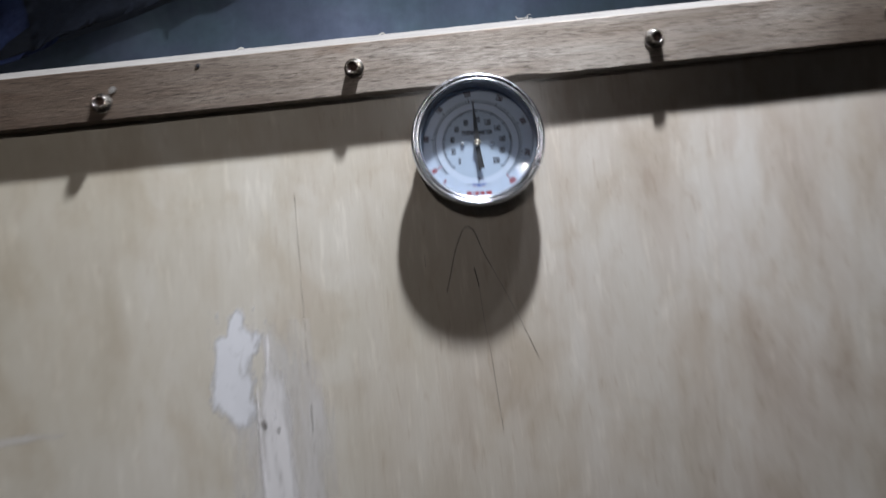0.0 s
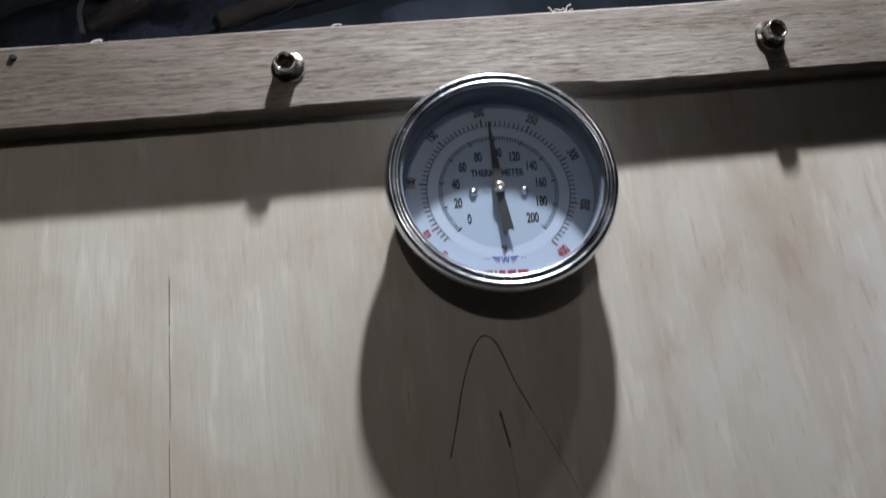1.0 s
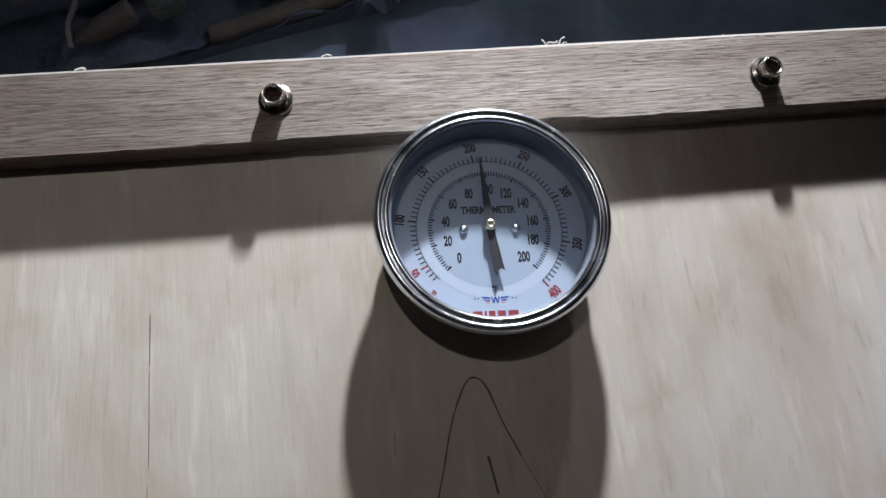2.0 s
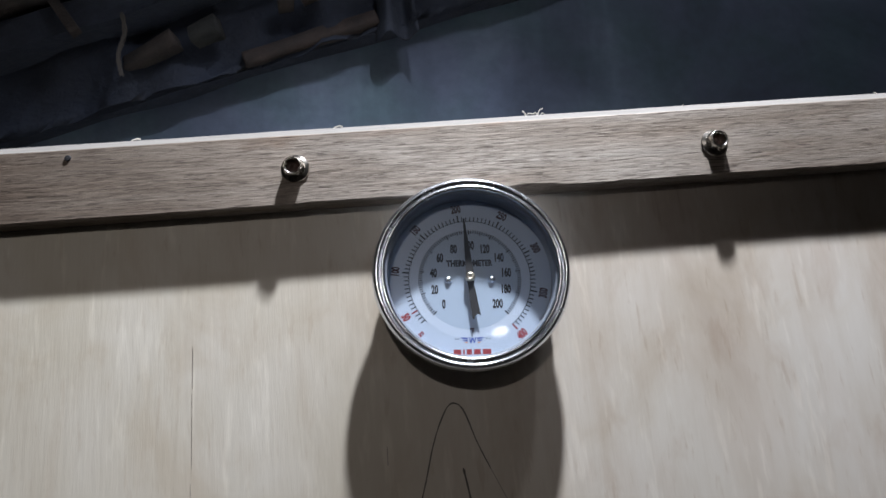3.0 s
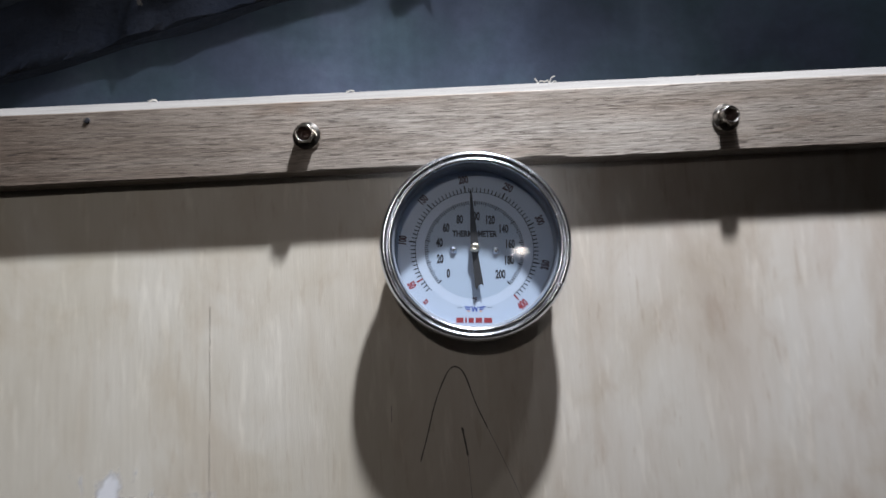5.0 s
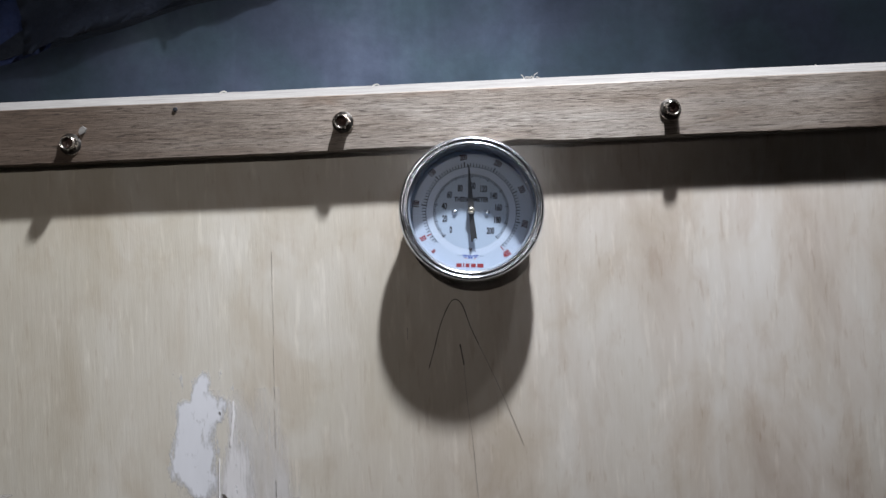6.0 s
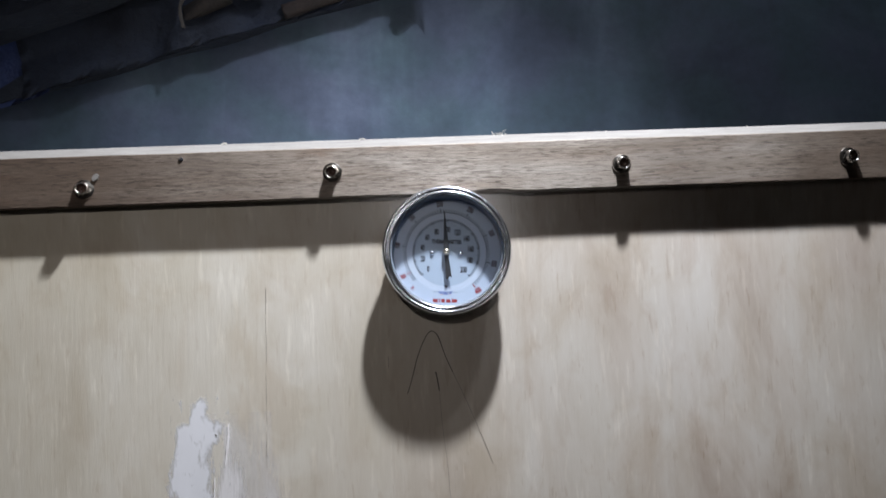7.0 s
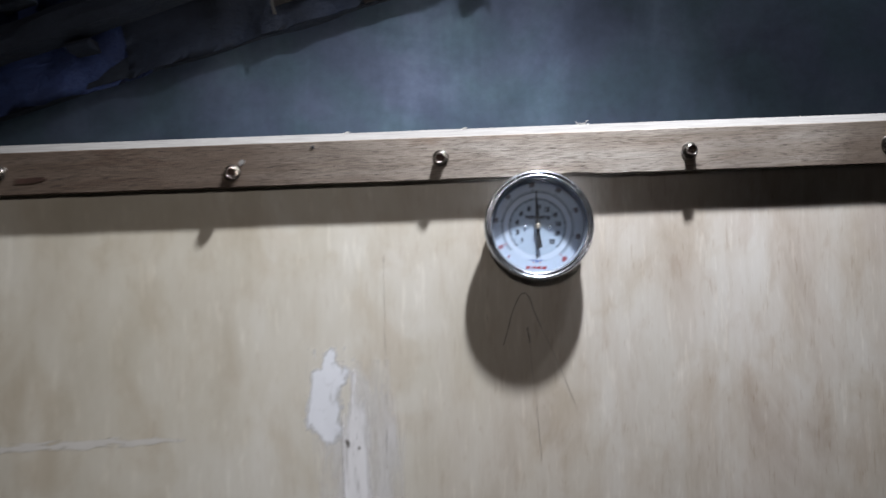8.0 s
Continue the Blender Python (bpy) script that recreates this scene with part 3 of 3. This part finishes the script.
covered("faint_smear", filled([(0.030, -0.030), (0.045, -0.035), (0.058, -0.060), (0.068, -0.090), (0.070, -0.35), (-0.002, -0.35), (-0.004, -0.130), (-0.010, -0.100), (0.012, -0.085), (0.034, -0.080)]), 0.016, VEIL, "thin film of wiped filler", 0.0026, -0.00006)
covered("filler_smear", filled([(0.026, -0.028), (0.030, -0.027), (0.031, -0.050), (0.036, -0.070), (0.039, -0.110), (0.040, -0.35), (0.012, -0.35), (0.014, -0.090), (0.020, -0.065), (0.025, -0.050)]), 0.007, SMEAR, "greyish filler smear running down", 0.0016, -0.00011)
covered("filler_patch", filled([(0.0, 0.0), (0.0075, -0.006), (0.0085, -0.0157), (0.015, -0.0196), (0.024, -0.0224), (0.023, -0.0275), (0.0187, -0.0315), (0.0144, -0.0405), (0.009, -0.0455), (0.007, -0.0546), (0.0085, -0.071), (0.011, -0.088), (0.004, -0.104), (-0.006, -0.106), (-0.017, -0.094), (-0.023, -0.086), (-0.027, -0.089), (-0.029, -0.080), (-0.025, -0.070), (-0.0216, -0.045), (-0.020, -0.026), (-0.010, -0.021), (-0.0065, -0.012), (-0.005, -0.003)]), 0.0045, FILLER, "white filler smeared on the plywood", 0.0009, -0.00016)
# painted pale streak for the light on a raised edge of the veneer
covered("edge_light_streak", [(-0.66, 0.957), (-0.5, 0.9615), (-0.43, 0.9605), (-0.40, 0.957), (-0.43, 0.954), (-0.5, 0.9535), (-0.66, 0.950)], 0.005, EDGE_STREAK, "pale streak painted for a lit raised edge", 0.0016, -0.00008)
for points, width in (([(0.0275, -0.024), (0.0268, -0.040), (0.0240, -0.062)], 0.0018), ([(0.0140, -0.072), (0.0128, -0.110), (0.0126, -0.160), (0.0128, -0.210)], 0.0012)):
    part("filler_ridge", ribbon(smooth_line(filled(points), 8), width, -0.0006, 0.0), FILLER_EDGE, cabinet, "raised ridge of filler")
for x, z, r in ((0.0175, -0.106, 0.0026), (0.030, -0.112, 0.0014), (0.0160, -0.034, 0.0008)):
    part("filler_pit", slab(filled([(x - r, z + 1.6 * r), (x, z + 1.4 * r), (x + 0.9 * r, z + 0.2 * r), (x + 0.7 * r, z - 1.6 * r), (x - 0.1 * r, z - r)]), -0.0004, -0.0002), PENCIL, cabinet, "dark pit in the filler")

# pencil marks and the veneer's joint
MARKS = [
    ([(-0.0393, 1.0502), (-0.0342, 1.066), (-0.0292, 1.083), (-0.0240, 1.0960), (-0.0183, 1.1058), (-0.0133, 1.1073), (-0.0085, 1.1018), (-0.0027, 1.0840), (0.004, 1.0680)], 0.0011),
    ([(0.004, 1.0680), (0.0120, 1.0500), (0.021, 1.0280)], 0.0006),
    ([(0.021, 1.0280), (0.0300, 1.0050), (0.0380, 0.983)], 0.0005),
    ([(-0.0122, 1.0698), (-0.0105, 1.0590), (-0.0095, 1.0518)], 0.0016),
    ([(-0.0095, 1.0530), (-0.0080, 1.0200), (-0.0050, 0.990), (-0.0030, 0.9550), (-0.001, 0.92)], 0.0005),
    ([(-0.0560, 1.0860), (-0.0562, 1.0750)], 0.0007),
]
joint = random.Random(9)
z = 1.155
while z > 0.80:
    long = joint.uniform(0.004, 0.050)
    x = -0.1685 - 0.02 * (1.155 - z)
    MARKS.append(([(x, z), (x - 0.0002, z - long / 2), (x - 0.0004, z - long)], joint.uniform(0.0003, 0.0009)))
    z -= long + joint.uniform(0.0, 0.016) + (joint.uniform(0.0, 0.03) if z < 1.05 else 0)
for points, width in MARKS:
    part("pencil_mark", ribbon(smooth_line(points, 6), width, -0.00025, 0.0002), PENCIL if width > 0.0007 else FAINT, cabinet)

# ---- hexagon screws along the batten ----
def hex_bolt():
    ob = empty("hex_bolt", (0, 0, 0), "nickel-plated hexagon screw with a hollow head", "screw", "screws along the batten")
    part("flange", lathe([(0.0, 0.0), (0.0090, 0.0), (0.0092, -0.0007), (0.0088, -0.0014), (0.0068, -0.0024), (0.0, -0.0024)], 40), STEEL, ob, smooth=False)
    part("hex_head", lathe([(0.0065, -0.0020), (0.0066, -0.0066), (0.0061, -0.0077), (0.0051, -0.0080), (0.0047, -0.0074), (0.0045, -0.0040)], 6, turn=0.3), STEEL, ob)
    part("rim", lathe([(0.0043, -0.0066), (0.0047, -0.0080), (0.0053, -0.0085), (0.0058, -0.0080), (0.0059, -0.0070)], 28, closed=True), STEEL, ob, "bright worn rim", smooth=True)
    part("socket", lathe([(0.0046, -0.0046), (0.0026, -0.0040), (0.0012, -0.0046), (0.0, -0.0052)], 12), RUST, ob, "dirty hollow of the head")
    return ob


first = hex_bolt()
first.matrix_basis = pose(-0.1011, BATTEN_Y + 0.0003, 1.2590, 3, 20, -4)
for x, z, a, b, c in ((-0.3289, 1.2510, -3, 50, 4), (0.1698, 1.2575, 2, 35, 6), (0.3868, 1.2567, 3, 5, 5), (-0.585, 1.2600, 2, 80, 0), (0.62, 1.2570, -2, 15, 0)):
    copy_thing(first, pose(x, BATTEN_Y + 0.0003, z, a, b, c))


# ---- dial thermometer ----
def thermometer():
    g = empty("dial_thermometer", (0.0018, 0.0007, 1.1809), "round chrome dial thermometer with a white face and black needle", "thermometer")
    g.rotation_euler.x = radians(-2.5)  # the stem sags in its hole, so that the dial looks slightly up
    R, TILT_DIAL, FACE = 0.0592, radians(-3.5), -0.0120

    def at(r, degrees):
        a = radians(degrees) + TILT_DIAL
        return 1.067 * r * math.cos(a), 1.067 * r * math.sin(a) + DROP

    part("stem", lathe([(0.0, 0.034), (0.004, 0.034), (0.004, -0.004), (0.0, -0.004)], 24), CASE, g)
    part("nut", lathe([(0.0, -0.0045), (0.013, -0.0045), (0.0135, -0.005), (0.0135, -0.0085), (0.0128, -0.009), (0.0, -0.009)], 6), STEEL, g)
    part("case", lathe([(0.0, -0.009), (0.047, -0.009), (0.0510, -0.0105), (0.0535, -0.0135), (0.0540, -0.0235), (0.0520, -0.0235), (0.0515, -0.0108)], 96), CASE, g, smooth=True)
    # rolled bezel with a groove, and the knurled edge behind it
    ring = [(0.0540, -0.0185), (0.0556, -0.0196), (0.0574, -0.0220), (0.0588, -0.0240), (R, -0.0252), (R, -0.0266), (0.0588, -0.0282), (0.0578, -0.0299), (0.0566, -0.0306), (0.0555, -0.0303), (0.0549, -0.0295), (0.0546, -0.0291), (0.0543, -0.0294), (0.0535, -0.0301), (0.0525, -0.0302), (0.0517, -0.0296), (0.0513, -0.0284), (0.0512, -0.0268), (0.0538, -0.0250)]
    part("bezel", lathe(ring, 160, closed=True), CHROME, g, "polished chrome bezel", smooth=True)
    part("inner_rim", lathe([(0.0512, -0.0272), (0.0506, -0.0268), (0.0502, -0.0255), (0.0504, FACE - 0.0002), (0.0512, FACE - 0.0002)], 128), RIM, g, "dark grey inner rim", smooth=True)
    dial = part("dial", lathe([(0.0, FACE), (0.0506, FACE), (0.0506, FACE + 0.0008), (0.0, FACE + 0.0008)], 96), DIAL, g, "white printed dial face")
    DROP = -0.0011
    for name, radius, lift, ink in (("ring_field", 0.0368, 0.00003, DIAL_RING), ("inner_field", 0.0313, 0.00006, DIAL_INNER)):
        field = part(name, lathe([(0.0, FACE - lift), (radius, FACE - lift), (radius, FACE), (0.0, FACE)], 96), ink, dial)
        field.location.z = DROP
    INKED = FACE - 0.00009

    def marks(bm, degrees, r0, r1, width):
        (x0, z0), (x1, z1) = at(r0, degrees), at(r1, degrees)
        d = Vector((x1 - x0, z1 - z0)).normalized() * width / 2
        bm.faces.new([bm.verts.new(q) for q in ((x0 - d.y, INKED, z0 + d.x), (x0 + d.y, INKED, z0 - d.x), (x1 + d.y, INKED, z1 - d.x), (x1 - d.y, INKED, z1 + d.x))])

    outer = lambda v: 173 - 0.74 * (v - 100)
    inner = lambda v: 223.2 - 1.3375 * v
    minor, fine = bmesh.new(), bmesh.new()

    def single(ink, *numbers):
        bm = bmesh.new()
        marks(bm, *numbers)
        part("scale_mark", bm, ink, dial)

    for v in range(35, 401, 5):
        if v % 50 == 0:
            single(INK_RED if v in (50, 400) else INK, outer(v), 0.0353, 0.0392, 0.0009)
        else:
            marks(minor, outer(v), 0.0350, 0.0380, 0.00062)
    for v in range(0, 201, 2):
        if v % 20 == 0:
            single(INK, inner(v), 0.0268, 0.0298, 0.0009)
        else:
            marks(fine, inner(v), 0.0276 if v % 10 else 0.0270, 0.0298, 0.00060)
    for k in range(120):
        a, b = [224 - 273 * (k + s) / 120 for s in (0, 1)]
        (x0, z0), (x1, z1), (x2, z2), (x3, z3) = at(0.0351, a), at(0.0354, a), at(0.0354, b), at(0.0351, b)
        minor.faces.new([minor.verts.new((x, INKED, z)) for x, z in ((x0, z0), (x1, z1), (x2, z2), (x3, z3))])
    for name, bm, ink in (("outer_scale", minor, INK), ("inner_scale", fine, INK)):
        bmesh.ops.recalc_face_normals(bm, faces=bm.faces)
        tagged(part(name, bm, ink, dial), kind="stuff")

    def write(text, x, z, size, ink, turn=0.0, squeeze=0.62):
        ob = part("numeral" if text.isdigit() else "word", lettering(text, size, squeeze), ink, dial)
        ob.matrix_basis = Matrix.Translation((x, INKED, z)) @ Matrix.Rotation(-turn - TILT_DIAL, 4, "Y")

    for v in (50, 100, 150, 200, 250, 300, 350, 400):
        x, z = at(0.0430, outer(v))
        write(str(v), x, z, 0.0066, INK_RED if v in (50, 400) else INK_MAROON, radians(outer(v) - (270 if v in (50, 350, 400) else 90)))
    x, z = at(0.0425, outer(32) + 4)
    write("32", x, z, 0.0042, INK_RED, radians(outer(32) - 270))
    for v in range(0, 201, 20):
        x, z = at(0.0213 - (0.0012 if v in (100, 120, 80) else 0), inner(v))
        write(str(v), x, z, 0.0074, INK, 0.0, 0.56)
    x, z = at(0.0094, 90)
    write("THERMOMETER", x, z, 0.0054, INK, 0.0, 0.74)
    x, z = at(0.0300, 270)
    write("\u00b0F", x, z, 0.0040, INK_MAROON, 0.0, 0.8)
    # maker's mark: plain winged shape and a row of red blocks
    turn = Matrix.Rotation(-TILT_DIAL, 4, "Y")

    def mark(name, points, ink):
        bm = slab(points, INKED, FACE)
        bm.transform(Matrix.Translation((0, 0, DROP)) @ turn @ Matrix.Diagonal((1.07, 1, 1.05, 1)))
        part(name, bm, ink, dial)

    for s in (-1, 1):
        mark("wing", [(s * 0.0022, -0.0345), (s * 0.0066, -0.0340), (s * 0.0058, -0.0349), (s * 0.0026, -0.0352)], INK_BLUE)
        mark("wing", [(s * 0.0026, -0.0358), (s * 0.0056, -0.0355), (s * 0.0049, -0.0362), (s * 0.0028, -0.0364)], INK_BLUE)
        mark("wing", [(s * 0.0028, -0.0369), (s * 0.0045, -0.0367), (s * 0.0040, -0.0373), (s * 0.0029, -0.0374)], INK_ORANGE)
        for k in (0, 1):
            mark("dot", [(s * (0.0080 + 0.0016 * k) + dx, -0.0350 + dz) for dx, dz in ((-0.0003, -0.0003), (0.0003, -0.0003), (0.0003, 0.0003), (-0.0003, 0.0003))], INK)
    mark("emblem", [(-0.0020, -0.0340), (-0.0013, -0.0374), (-0.0007, -0.0374), (0.0, -0.0354), (0.0007, -0.0374), (0.0013, -0.0374), (0.0020, -0.0340), (0.0014, -0.0340), (0.0010, -0.0362), (0.0003, -0.0343), (-0.0003, -0.0343), (-0.0010, -0.0362), (-0.0014, -0.0340)], INK_BLUE)
    for x0, x1 in ((-0.0108, -0.0062), (-0.0056, -0.0042), (-0.0036, -0.0002), (0.0005, 0.0047), (0.0054, 0.0106)):
        mark("brand_block", [(x0, -0.0440), (x1 - 0.0004, -0.0440), (x1 - 0.0004, -0.0410), (x0, -0.0410)], INK_RED)
    # two small screws, the needle and its pin
    for s in (-1, 1):
        x, z = at(0.0126, 180 if s < 0 else 0)
        screw = part("dial_screw", lathe([(0.0023, 0.0), (0.0023, -0.0006), (0.0015, -0.0014), (0.0, -0.0016)], 20), CHROME, g, smooth=True)
        screw.location = (x, FACE, z - 0.0004)
    a = radians(94.0) + TILT_DIAL
    needle = slab([(-0.0004, 0.0380), (0.0004, 0.0380), (0.0023, 0.006), (0.0025, 0.0), (0.0019, -0.005), (0.0038, -0.0245), (0.0022, -0.0232), (0.0006, -0.0240), (-0.0008, -0.0268), (-0.0016, -0.0240), (-0.0019, -0.005), (-0.0025, 0.0), (-0.0023, 0.006)], -0.0004, 0.0)
    ob = part("needle", needle, NEEDLE, g, "tapered black needle")
    ob.matrix_basis = Matrix.Translation((0, FACE - 0.0030, -0.0004)) @ Matrix.Rotation(-(a - radians(90)), 4, "Y")
    pin = part("needle_pin", lathe([(0.0, 0.0), (0.0029, 0.0), (0.0030, -0.0030), (0.0027, -0.0050), (0.0018, -0.0056), (0.0009, -0.0054), (0.0007, -0.0048), (0.0, -0.0048)], 28), PIN, g, "pale brass needle pin", smooth=True)
    pin.location = (0, FACE, -0.0004)
    pane = part("glass", lathe([(0.0, -0.0266), (0.0512, -0.0266)], 96), GLASS, g, "clear glass pane with an added faint haze", smooth=True)
    pane.visible_shadow = False
    return g


thermometer()
